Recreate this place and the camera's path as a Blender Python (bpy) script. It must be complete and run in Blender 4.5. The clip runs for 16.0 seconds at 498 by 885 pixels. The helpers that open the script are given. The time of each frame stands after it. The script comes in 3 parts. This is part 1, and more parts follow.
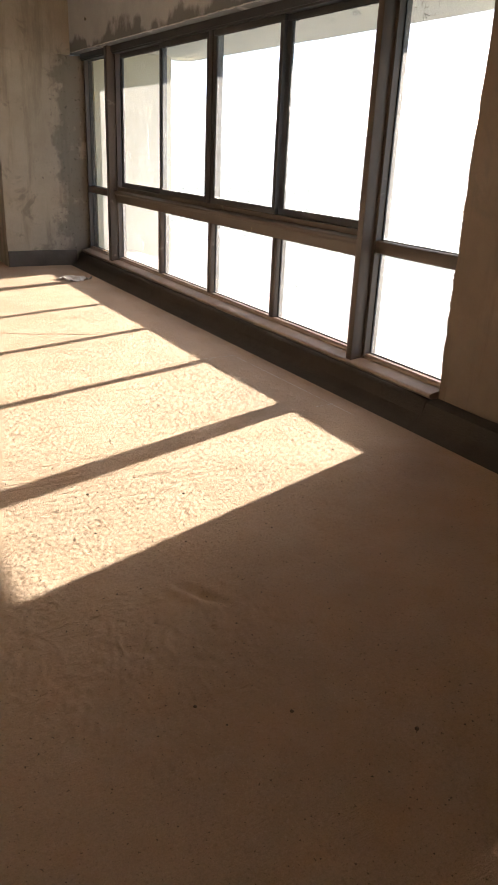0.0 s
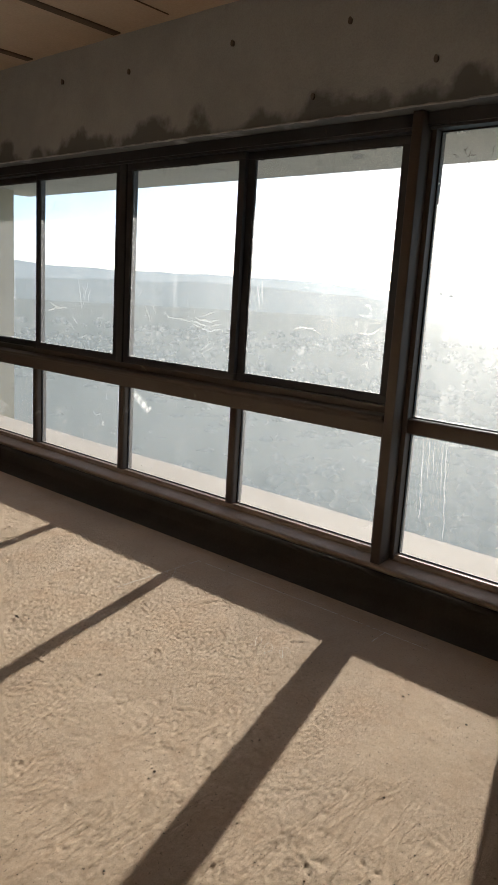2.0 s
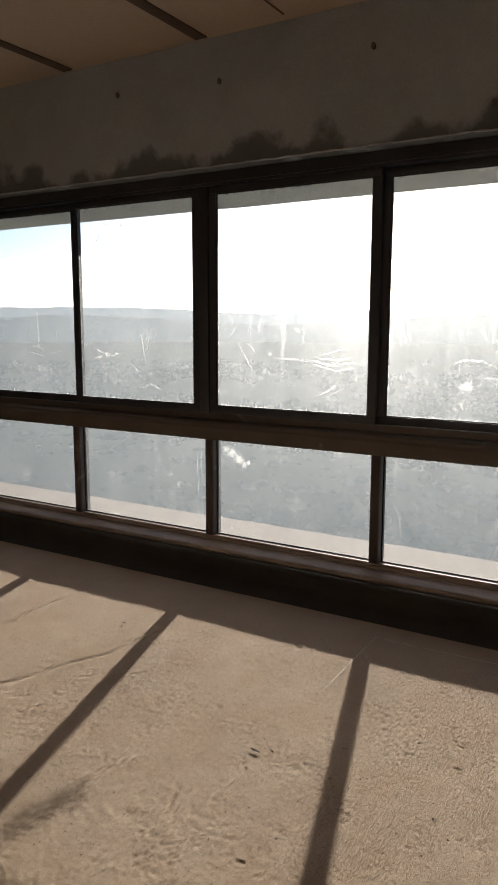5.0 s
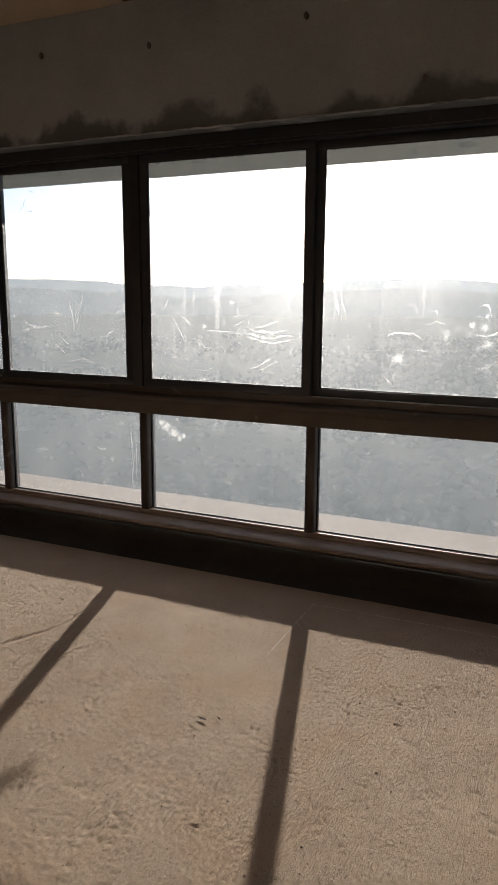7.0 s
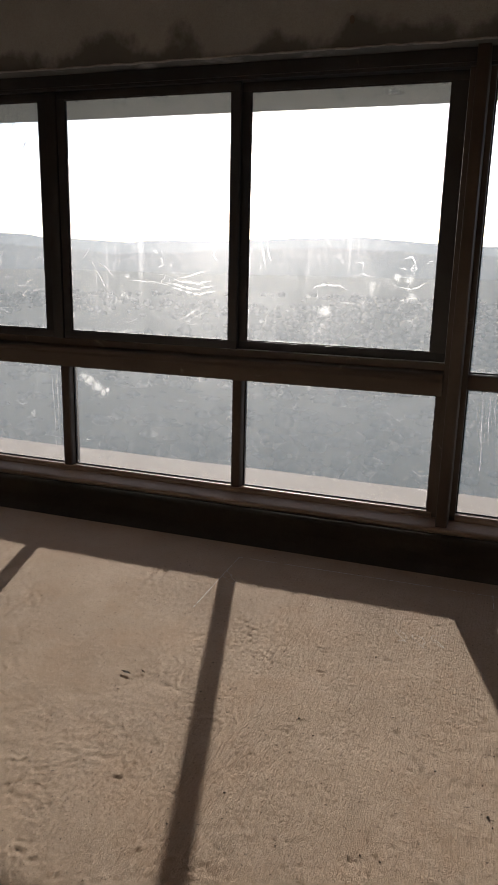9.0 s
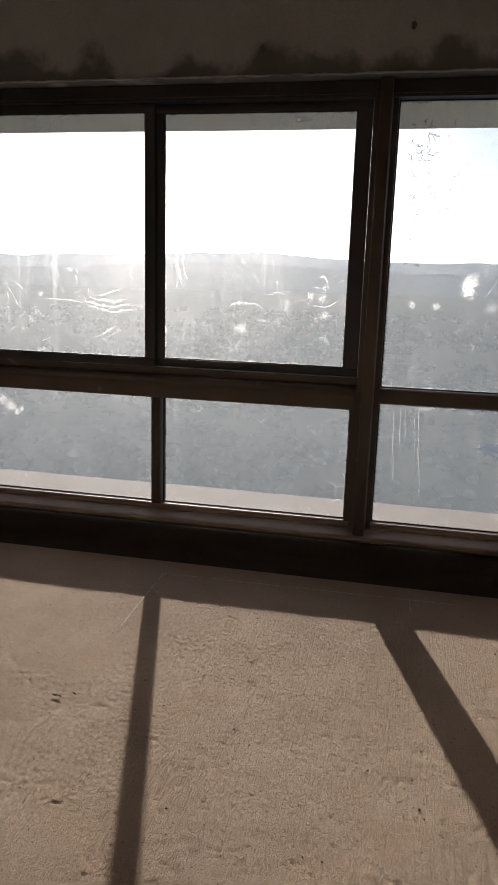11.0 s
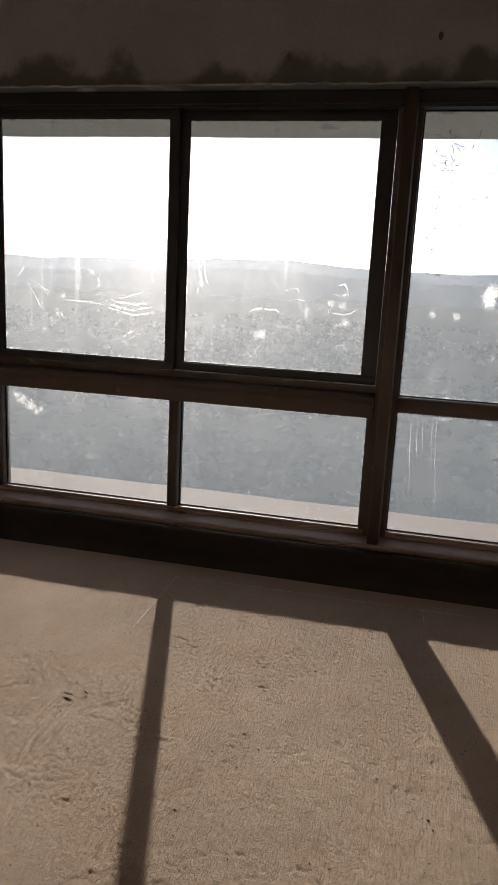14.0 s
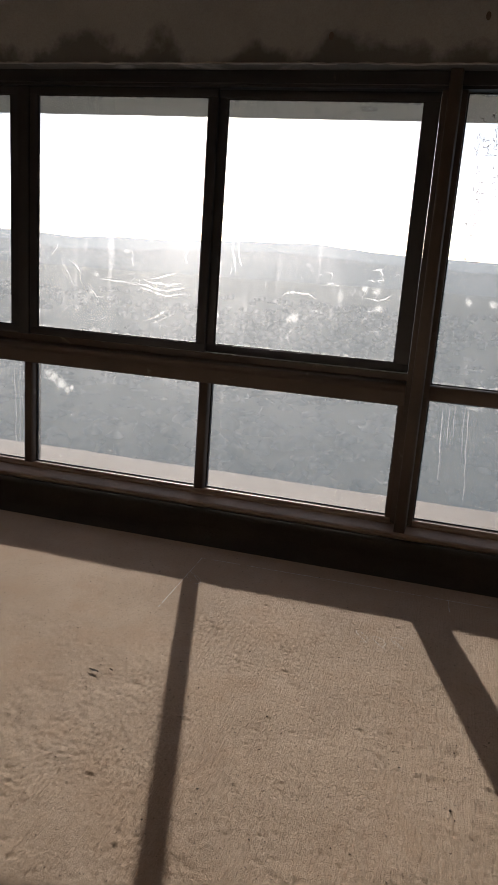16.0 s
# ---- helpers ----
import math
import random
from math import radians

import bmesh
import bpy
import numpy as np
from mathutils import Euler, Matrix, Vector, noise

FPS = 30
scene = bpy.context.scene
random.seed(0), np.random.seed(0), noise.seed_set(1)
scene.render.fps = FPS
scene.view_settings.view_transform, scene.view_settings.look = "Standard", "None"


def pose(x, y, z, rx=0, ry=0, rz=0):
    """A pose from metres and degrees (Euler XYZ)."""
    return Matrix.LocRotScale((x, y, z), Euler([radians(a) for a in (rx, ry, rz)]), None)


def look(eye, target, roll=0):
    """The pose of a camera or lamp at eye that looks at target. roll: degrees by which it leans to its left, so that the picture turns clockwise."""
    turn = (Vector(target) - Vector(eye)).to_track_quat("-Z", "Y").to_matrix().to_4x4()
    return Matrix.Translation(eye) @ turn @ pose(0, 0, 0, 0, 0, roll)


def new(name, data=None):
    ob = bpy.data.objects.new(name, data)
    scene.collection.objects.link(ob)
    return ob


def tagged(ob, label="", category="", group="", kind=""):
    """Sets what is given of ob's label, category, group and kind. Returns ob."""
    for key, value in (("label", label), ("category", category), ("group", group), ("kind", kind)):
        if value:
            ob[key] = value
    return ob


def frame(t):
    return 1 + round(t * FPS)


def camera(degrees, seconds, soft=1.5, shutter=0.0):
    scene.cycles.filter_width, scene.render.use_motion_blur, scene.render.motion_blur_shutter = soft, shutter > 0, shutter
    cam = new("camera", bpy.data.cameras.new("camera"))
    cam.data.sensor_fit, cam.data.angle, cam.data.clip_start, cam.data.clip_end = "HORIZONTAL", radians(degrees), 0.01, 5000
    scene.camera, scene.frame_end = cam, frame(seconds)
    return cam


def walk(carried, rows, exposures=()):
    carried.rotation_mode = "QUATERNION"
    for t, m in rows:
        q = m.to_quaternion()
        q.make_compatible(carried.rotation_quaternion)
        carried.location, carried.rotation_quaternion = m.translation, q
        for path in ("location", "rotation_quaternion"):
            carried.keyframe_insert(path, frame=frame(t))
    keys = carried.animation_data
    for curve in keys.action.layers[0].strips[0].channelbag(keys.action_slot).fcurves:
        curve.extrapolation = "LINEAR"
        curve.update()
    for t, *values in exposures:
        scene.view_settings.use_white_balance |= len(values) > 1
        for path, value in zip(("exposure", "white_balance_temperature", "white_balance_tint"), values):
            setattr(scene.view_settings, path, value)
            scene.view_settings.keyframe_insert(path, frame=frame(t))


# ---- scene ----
cam = camera(37.5, 16.0)
PATH = [
    (0, (0.313, 0.254, 1.565), (1.26, 1.853, 0.825), 2.6),
    (0.5, (0.272, 0.787, 1.557), (1.36, 2.277, 0.787), 1.5),
    (1, (0.261, 1.33, 1.591), (1.369, 2.8, 0.808), 0.8),
    (1.5, (0.121, 1.844, 1.602), (1.326, 3.287, 0.918), 5.0),
    (1.8, (0.079, 2.112, 1.637), (1.532, 3.414, 1.193), 4.9),
    (2, (0.065, 2.275, 1.638), (1.537, 3.571, 1.247), 3.5),
    (2.5, (-0.064, 2.732, 1.665), (1.369, 4.094, 1.36), 0.3),
    (3, (-0.262, 3.1, 1.684), (1.223, 4.406, 1.38), 0.8),
    (3.5, (-0.313, 3.426, 1.657), (1.222, 4.673, 1.357), 1.3),
    (3.7, (-0.318, 3.591, 1.681), (1.196, 4.86, 1.371), 0.6),
    (5.8, (-0.425, 4.036, 1.63), (1.348, 4.901, 1.301), -0.1),
    (6, (-0.424, 4.041, 1.632), (1.351, 4.899, 1.297), -0.1),
    (6.5, (-0.425, 4.041, 1.629), (1.353, 4.886, 1.279), 0.2),
    (7, (-0.444, 4.061, 1.643), (1.335, 4.892, 1.262), 0.4),
    (7.5, (-0.432, 4.034, 1.597), (1.381, 4.735, 1.126), 1.1),
    (8, (-0.375, 4.034, 1.594), (1.446, 4.692, 1.093), 1.5),
    (10.3, (-0.456, 4.116, 1.613), (1.41, 4.687, 1.173), 0.8),
    (10.5, (-0.465, 4.126, 1.614), (1.411, 4.656, 1.168), 0.8),
    (11, (-0.469, 4.114, 1.624), (1.439, 4.518, 1.179), 1.7),
    (11.5, (-0.462, 4.109, 1.626), (1.451, 4.495, 1.187), 1.7),
    (12, (-0.464, 4.114, 1.624), (1.45, 4.504, 1.194), 1.5),
    (12.5, (-0.47, 4.114, 1.621), (1.443, 4.514, 1.196), 1.4),
    (13, (-0.48, 4.124, 1.621), (1.432, 4.532, 1.197), 2.2),
    (13.5, (-0.476, 4.119, 1.621), (1.43, 4.548, 1.194), 2.6),
    (14, (-0.481, 4.118, 1.619), (1.42, 4.564, 1.19), 2.9),
    (14.5, (-0.487, 4.117, 1.615), (1.408, 4.581, 1.176), 2.9),
    (15, (-0.49, 4.128, 1.611), (1.398, 4.611, 1.16), 3.3),
    (15.5, (-0.481, 4.132, 1.606), (1.399, 4.636, 1.145), 3.8),
    (16, (-0.479, 4.147, 1.614), (1.397, 4.651, 1.139), 4.2),
]
EXPOSURES = [(0, 2.95, 6600, 14), (0.5, 2.45, 6350, 12), (1.0, 2.0, 6150, 10), (1.5, 1.68, 6150, 10), (2.0, 1.42, 6150, 10), (3.5, 1.24, 6200, 11), (6.0, 0.87, 6150, 13), (11.0, 0.7, 6100, 16), (16, 0.7, 6100, 16)]
walk(cam, [(t, look(eye, target, roll)) for t, eye, target, roll in PATH], EXPOSURES)

# ---- light: hazy low sun and sky through the window ----
SUN_WAY = Vector((-1.0, -0.308, -0.325)).normalized()
SUN_EL = math.asin(-SUN_WAY.z)
SUN_AZ = math.atan2(-SUN_WAY.x, -SUN_WAY.y)
world = bpy.data.worlds.new("sky")
scene.world = world
world.use_nodes = True
wn = world.node_tree.nodes
sky = wn.new("ShaderNodeTexSky")
sky.sky_type, sky.sun_disc = "NISHITA", False
sky.sun_elevation, sky.sun_rotation = SUN_EL, SUN_AZ
sky.air_density, sky.dust_density, sky.ozone_density = 0.55, 0.65, 0.8
wn["Background"].inputs["Strength"].default_value = 0.08
world.node_tree.links.new(sky.outputs[0], wn["Background"].inputs["Color"])
sun_data = bpy.data.lights.new("sun", "SUN")
sun_data.energy, sun_data.angle, sun_data.color = 4.6, radians(0.7), (1.0, 0.89, 0.775)
sun = new("sun", sun_data)
sun.matrix_world = look((60, 18, 20), Vector((60, 18, 20)) + SUN_WAY)


# ---- materials ----
class Nodes:
    """Short hand for node trees."""

    def __init__(self, name):
        self.mat = bpy.data.materials.new(name)
        self.mat.use_nodes = True
        self.tree = self.mat.node_tree
        self.bsdf = self.tree.nodes["Principled BSDF"]
        self.out = self.tree.nodes["Material Output"]
        self.co = self.add("ShaderNodeTexCoord").outputs["Object"]

    def add(self, kind, **values):
        node = self.tree.nodes.new(kind)
        for key, value in values.items():
            setattr(node, key, value)
        return node

    def link(self, a, b):
        self.tree.links.new(a, b)

    def put(self, socket, value):
        if hasattr(value, "is_output"):
            self.link(value, socket)
        else:
            socket.default_value = value

    def noise(self, scale, detail=6.0, rough=0.6, stretch=None, distort=0.0):
        n = self.add("ShaderNodeTexNoise")
        n.inputs["Scale"].default_value = scale
        n.inputs["Detail"].default_value = detail
        n.inputs["Roughness"].default_value = rough
        n.inputs["Distortion"].default_value = distort
        co = self.co
        if stretch:
            m = self.add("ShaderNodeMapping")
            m.inputs["Scale"].default_value = stretch
            self.link(co, m.inputs["Vector"])
            co = m.outputs[0]
        self.link(co, n.inputs["Vector"])
        return n.outputs["Fac"]

    def ramp(self, fac, a, b, lo=0.0, hi=1.0):
        n = self.add("ShaderNodeMapRange")
        self.link(fac, n.inputs[0])
        for k, v in enumerate((a, b, lo, hi)):
            n.inputs[1 + k].default_value = v
        return n.outputs[0]

    def math(self, op, a, b):
        n = self.add("ShaderNodeMath", operation=op)
        self.put(n.inputs[0], a)
        self.put(n.inputs[1], b)
        return n.outputs[0]

    def mix(self, fac, a, b, blend="MIX"):
        n = self.add("ShaderNodeMix", data_type="RGBA", blend_type=blend)
        self.put(n.inputs[0], fac)
        self.put(n.inputs[6], a)
        self.put(n.inputs[7], b)
        return n.outputs[2]

    def bump(self, height, strength, distance, normal=None):
        n = self.add("ShaderNodeBump")
        n.inputs["Strength"].default_value = strength
        n.inputs["Distance"].default_value = distance
        self.link(height, n.inputs["Height"])
        if normal:
            self.link(normal, n.inputs["Normal"])
        return n.outputs[0]

    def dusty(self, colour):
        """Dust on glass: part scatters light all round, part throws it mostly onward."""
        wide = self.add("ShaderNodeBsdfTranslucent")
        onward = self.add("ShaderNodeBsdfRefraction")
        onward.inputs["IOR"].default_value = 1.45
        onward.inputs["Roughness"].default_value = 0.95
        both = self.add("ShaderNodeMixShader")
        both.inputs[0].default_value = ONWARD
        for node, k in ((wide, 1), (onward, 2)):
            node.inputs["Color"].default_value = colour
            self.link(node.outputs[0], both.inputs[k])
        return both.outputs[0]


ONWARD = 0.6


def surface(name, low, high, rough=0.9, patch=1.3, grain=90.0, relief=0.004, metal=0.0, stain=None, stain_low=0.56, stain_scale=0.9):
    """A mottled surface: broad patches, fine grain, relief and dark or light stains with shapes of their own."""
    n = Nodes(name)
    colour = n.mix(n.ramp(n.noise(patch, 8, 0.65), 0.3, 0.7), (*low, 1), (*high, 1))
    fine = n.noise(grain, 5, 0.7)
    colour = n.mix(n.ramp(fine, 0.3, 0.7, 0.0, 0.35), colour, (*[c * 0.6 for c in low], 1))
    if stain:
        mask = n.ramp(n.noise(stain_scale, 9, 0.7, distort=0.6), stain_low, stain_low + 0.13)
        colour = n.mix(mask, colour, (*stain, 1))
    n.link(colour, n.bsdf.inputs["Base Color"])
    n.bsdf.inputs["Roughness"].default_value = rough
    n.bsdf.inputs["Metallic"].default_value = metal
    if relief:
        n.link(n.bump(fine, 0.6, relief, n.bump(n.noise(patch * 9, 6, 0.6), 0.5, relief * 3)), n.bsdf.inputs["Normal"])
    return n.mat


def floor_material():
    """Broom-dragged screed: sandy grain, trowel streaks, pale dust and grey patches."""
    n = Nodes("screed")
    colour = n.mix(n.ramp(n.noise(0.8, 7, 0.6), 0.35, 0.68), (0.43, 0.315, 0.222, 1), (0.56, 0.42, 0.302, 1))
    colour = n.mix(n.ramp(n.noise(3.5, 8, 0.7), 0.48, 0.75, 0, 0.5), colour, (0.58, 0.45, 0.35, 1))
    grain = n.noise(210, 4, 0.75)
    colour = n.mix(n.ramp(grain, 0.42, 0.75, 0, 0.45), colour, (0.22, 0.18, 0.14, 1))
    colour = n.mix(n.ramp(n.noise(85, 4, 0.75), 0.52, 0.72, 0, 0.45), colour, (0.24, 0.19, 0.145, 1))
    colour = n.mix(n.ramp(n.noise(130, 3, 0.7), 0.56, 0.72, 0, 0.4), colour, (0.62, 0.50, 0.40, 1))
    specks = n.ramp(n.noise(75, 3, 0.6), 0.645, 0.70, 0, 0.85)
    colour = n.mix(specks, colour, (0.13, 0.10, 0.08, 1))
    n.link(colour, n.bsdf.inputs["Base Color"])
    n.bsdf.inputs["Roughness"].default_value = 0.95
    n.bsdf.inputs["Specular IOR Level"].default_value = 0.2
    broom = n.noise(9, 5, 0.6, stretch=(0.6, 16, 1))
    colour = n.mix(n.ramp(n.noise(2.6, 6, 0.65), 0.48, 0.70, 0, 0.5), colour, (0.45, 0.305, 0.20, 1))
    n.link(colour, n.bsdf.inputs["Base Color"])
    coarse = n.math("MULTIPLY", n.noise(62, 8, 0.82), n.ramp(n.noise(1.9, 4, 0.6), 0.3, 0.65, 0.55, 1.0))
    first = n.bump(coarse, 0.5, 0.004)
    second = n.bump(broom, 0.5, 0.010, first)
    n.link(n.bump(grain, 0.8, 0.006, second), n.bsdf.inputs["Normal"])
    return n.mat


def wall_material(name, low, high, damp_from=None):
    """Old cement render: drips, grey water marks and rough trowelling."""
    n = Nodes(name)
    colour = n.mix(n.ramp(n.noise(1.1, 8, 0.65), 0.32, 0.7), (*low, 1), (*high, 1))
    drip = n.ramp(n.noise(5, 6, 0.7, stretch=(1, 1, 0.12)), 0.50, 0.68, 0, 0.6)
    colour = n.mix(drip, colour, (*[c * 0.55 for c in low], 1))
    colour = n.mix(n.ramp(n.noise(2.7, 9, 0.7, distort=0.8), 0.56, 0.64, 0, 0.65), colour, (0.16, 0.14, 0.115, 1))
    if damp_from is not None:
        place = n.add("ShaderNodeSeparateXYZ")
        n.link(n.co, place.inputs[0])
        tide = n.ramp(place.outputs[0], damp_from, damp_from + 0.4, -0.22, 0.16)
        damp = n.ramp(n.math("ADD", n.noise(3.2, 8, 0.65), tide), 0.50, 0.60, 0, 0.7)
        colour = n.mix(damp, colour, (0.13, 0.115, 0.095, 1))
        flakes = n.math("MULTIPLY", n.ramp(n.noise(21, 5, 0.6), 0.60, 0.66), n.ramp(n.math("ADD", n.noise(2.3, 4, 0.6), tide), 0.40, 0.55))
        colour = n.mix(flakes, colour, (0.10, 0.085, 0.07, 1))
    grain = n.noise(120, 5, 0.7)
    colour = n.mix(n.ramp(grain, 0.4, 0.75, 0, 0.3), colour, (0.15, 0.13, 0.1, 1))
    n.link(colour, n.bsdf.inputs["Base Color"])
    n.bsdf.inputs["Roughness"].default_value = 0.92
    n.link(n.bump(grain, 0.5, 0.003, n.bump(n.noise(9, 7, 0.65), 0.6, 0.02)), n.bsdf.inputs["Normal"])
    return n.mat


def beam_material():
    """Grey render with ragged damp marks along the window head."""
    n = Nodes("beam_render")
    colour = n.mix(n.ramp(n.noise(1.4, 8, 0.65), 0.32, 0.7), (0.295, 0.312, 0.33, 1), (0.41, 0.425, 0.445, 1))
    grain = n.noise(110, 5, 0.7)
    colour = n.mix(n.ramp(grain, 0.4, 0.75, 0, 0.3), colour, (0.17, 0.15, 0.13, 1))
    z = n.add("ShaderNodeSeparateXYZ")
    n.link(n.co, z.inputs[0])
    tide = n.ramp(z.outputs[2], 2.58, 2.86, 0.22, -0.12)
    damp = n.ramp(n.math("ADD", n.noise(2.2, 5, 0.55), tide), 0.58, 0.67, 0, 0.85)
    colour = n.mix(damp, colour, (0.09, 0.095, 0.10, 1))
    n.link(colour, n.bsdf.inputs["Base Color"])
    n.bsdf.inputs["Roughness"].default_value = 0.9
    n.link(n.bump(grain, 0.5, 0.003, n.bump(n.noise(8, 7, 0.65), 0.5, 0.02)), n.bsdf.inputs["Normal"])
    return n.mat


def glass_material():
    """A clear pane under dried dust and rain spots."""
    n = Nodes("dusty_glass")
    clear = n.add("ShaderNodeBsdfTransparent")
    clear.inputs[0].default_value = (0.93, 0.96, 0.95, 1)
    gloss = n.add("ShaderNodeBsdfGlossy")
    gloss.inputs["Roughness"].default_value = 0.03
    facing = n.add("ShaderNodeLayerWeight").outputs["Facing"]
    sheen = n.math("MULTIPLY", n.math("POWER", facing, 5.0), 0.4)
    pane = n.add("ShaderNodeMixShader")
    n.link(n.math("ADD", sheen, 0.015), pane.inputs[0])
    n.link(clear.outputs[0], pane.inputs[1])
    n.link(gloss.outputs[0], pane.inputs[2])
    dust = n.dusty((0.80, 0.80, 0.79, 1))
    film = n.ramp(n.noise(2.2, 8, 0.65), 0.3, 0.75, DUST_LOW, DUST_HIGH)
    spots = n.ramp(n.noise(130, 4, 0.75), 0.45, 0.68, 0, 0.10)
    wiped = n.ramp(n.noise(9, 7, 0.7, stretch=(1, 1.6, 1), distort=1.5), 0.56, 0.70, 0, 0.07)
    drips = n.ramp(n.noise(30, 3, 0.5, stretch=(1, 1, 0.03)), 0.60, 0.70, 0, 0.03)
    fac = n.math("ADD", n.math("ADD", film, spots), n.math("ADD", wiped, drips))
    gen = n.add("ShaderNodeSeparateXYZ")
    n.link(n.add("ShaderNodeTexCoord").outputs["Generated"], gen.inputs[0])
    off = [n.math("ABSOLUTE", n.math("SUBTRACT", gen.outputs[k], 0.5), 0) for k in (1, 2)]
    rim = n.math("ADD", n.math("MAXIMUM", off[0], off[1]), n.ramp(n.noise(28, 6, 0.7), 0.3, 0.75, -0.012, 0.014))
    fac = n.math("ADD", fac, n.ramp(rim, 0.492, 0.502, 0, 0.35))
    mixed = n.add("ShaderNodeMixShader")
    n.link(fac, mixed.inputs[0])
    n.link(pane.outputs[0], mixed.inputs[1])
    n.link(dust, mixed.inputs[2])
    n.link(mixed.outputs[0], n.out.inputs["Surface"])
    return n.mat


def splash_material(name, most, middle=0.20):
    """A dried splash of cement wash: thick in the middle, thin and speckled at its rim."""
    n = Nodes(name)
    gen = n.add("ShaderNodeSeparateXYZ")
    n.link(n.add("ShaderNodeTexCoord").outputs["Generated"], gen.inputs[0])
    off = [n.math("POWER", n.math("SUBTRACT", gen.outputs[k], 0.5), 2.0) for k in (1, 2)]
    near = n.ramp(n.math("SQRT", n.math("ADD", off[0], off[1]), 0), 0.10, 0.50, middle, middle - 0.36)
    body = n.math("ADD", n.noise(28, 8, 0.75, distort=0.7), near)
    cover = n.math("MULTIPLY", n.ramp(body, 0.46, 0.80, 0, most), n.ramp(n.noise(260, 3, 0.7), 0.35, 0.6, 0.45, 1.0))
    mixed = n.add("ShaderNodeMixShader")
    n.link(cover, mixed.inputs[0])
    n.link(n.add("ShaderNodeBsdfTransparent").outputs[0], mixed.inputs[1])
    n.link(n.dusty((0.86, 0.85, 0.83, 1)), mixed.inputs[2])
    n.link(mixed.outputs[0], n.out.inputs["Surface"])
    return n.mat


def smear_material(name="cement_smear", low=0.05, high=0.7):
    """Dried white cement wash on the glass; daylight glows through it."""
    n = Nodes(name)
    dust = n.dusty((0.86, 0.85, 0.83, 1))
    clear = n.add("ShaderNodeBsdfTransparent")
    mixed = n.add("ShaderNodeMixShader")
    n.link(n.ramp(n.noise(80, 8, 0.75, distort=0.8), 0.42, 0.62, low, high), mixed.inputs[0])
    n.link(clear.outputs[0], mixed.inputs[1])
    n.link(dust, mixed.inputs[2])
    n.link(mixed.outputs[0], n.out.inputs["Surface"])
    return n.mat


DUST_LOW, DUST_HIGH = 0.03, 0.068
M_FLOOR = floor_material()
M_WALL = wall_material("wall_render", (0.29, 0.25, 0.20), (0.41, 0.36, 0.295))
M_DAMP = wall_material("damp_wall_render", (0.29, 0.25, 0.20), (0.41, 0.36, 0.295), 2.95)
# Kept very pale so the unseen back walls throw sun into the room.
M_BACK = wall_material("bounce_back_render", (0.70, 0.62, 0.52), (0.82, 0.74, 0.63))
# Brown-grey cement, with the dim corner's shade also put into its tone.
M_PIER = wall_material("dim_pier_render", (0.15, 0.115, 0.088), (0.23, 0.18, 0.14))
M_BEAM = beam_material()
M_CEIL = surface("ceiling_concrete", (0.44, 0.345, 0.262), (0.54, 0.43, 0.335), 0.9, 0.9, 60, 0.002)
M_BAND = surface("damp_coating", (0.085, 0.075, 0.064), (0.145, 0.128, 0.11), 0.85, 2.5, 90, 0.003)
# Dark coat made near-black: the shade below the sill is in the colour.
M_PARAPET = surface("shaded_parapet_coating", (0.032, 0.027, 0.023), (0.063, 0.052, 0.044), 0.9, 2.5, 90, 0.004)
M_ALU = surface("bronze_aluminium", (0.074, 0.058, 0.049), (0.115, 0.089, 0.072), 0.48, 3.0, 160, 0.0006, 0.15, (0.30, 0.26, 0.21), 0.62, 5.0)
M_SASH = surface("dark_sash_aluminium", (0.036, 0.037, 0.041), (0.058, 0.059, 0.064), 0.45, 3.0, 160, 0.0005, 0.35, (0.22, 0.19, 0.16), 0.66, 6.0)
M_SILL = surface("dusty_sill_aluminium", (0.27, 0.205, 0.17), (0.42, 0.325, 0.265), 0.6, 4.0, 120, 0.001, 0.15, (0.42, 0.38, 0.33), 0.58, 5.0)
M_RUBBER = surface("rubber_gasket", (0.02, 0.02, 0.02), (0.035, 0.033, 0.03), 0.7, 5, 90, 0.0)
M_GLASS = glass_material()
M_SMEAR = smear_material()
M_SPLASH = splash_material("cement_wash", 0.32)
M_CAKED = splash_material("caked_cement", 0.95, 0.30)
M_DAB = splash_material("cement_dab", 0.32, 0.36)
M_STRIP = surface("formwork_timber", (0.07, 0.048, 0.033), (0.12, 0.08, 0.052), 0.85, 6, 80, 0.002)
M_EXT = surface("outer_cement", (0.62, 0.58, 0.50), (0.75, 0.71, 0.62), 0.9, 1.5, 70, 0.003, 0, (0.42, 0.38, 0.32), 0.60, 2.0)
M_LIP = surface("lip_plaster", (0.22, 0.21, 0.20), (0.50, 0.48, 0.45), 0.9, 6, 90, 0.002)
M_LEDGE = surface("ledge_cement", (0.27, 0.222, 0.185), (0.34, 0.285, 0.24), 0.9, 2.5, 70, 0.003, 0, (0.15, 0.13, 0.115), 0.62, 9.0)
M_CREAM = surface("cream_plaster", (0.56, 0.49, 0.33), (0.66, 0.59, 0.42), 0.9, 1.5, 70, 0.002)
M_PAPER = surface("crumpled_paper", (0.66, 0.63, 0.58), (0.8, 0.78, 0.73), 0.85, 20, 200, 0.001)
M_CHALK = surface("chalk", (0.62, 0.60, 0.56), (0.75, 0.73, 0.7), 0.95, 30, 300, 0.0)
M_STONE = surface("grit", (0.08, 0.065, 0.05), (0.2, 0.165, 0.13), 0.95, 30, 200, 0.001)
M_LEAF = surface("dry_leaf", (0.05, 0.033, 0.02), (0.10, 0.065, 0.038), 0.8, 30, 200, 0.001)


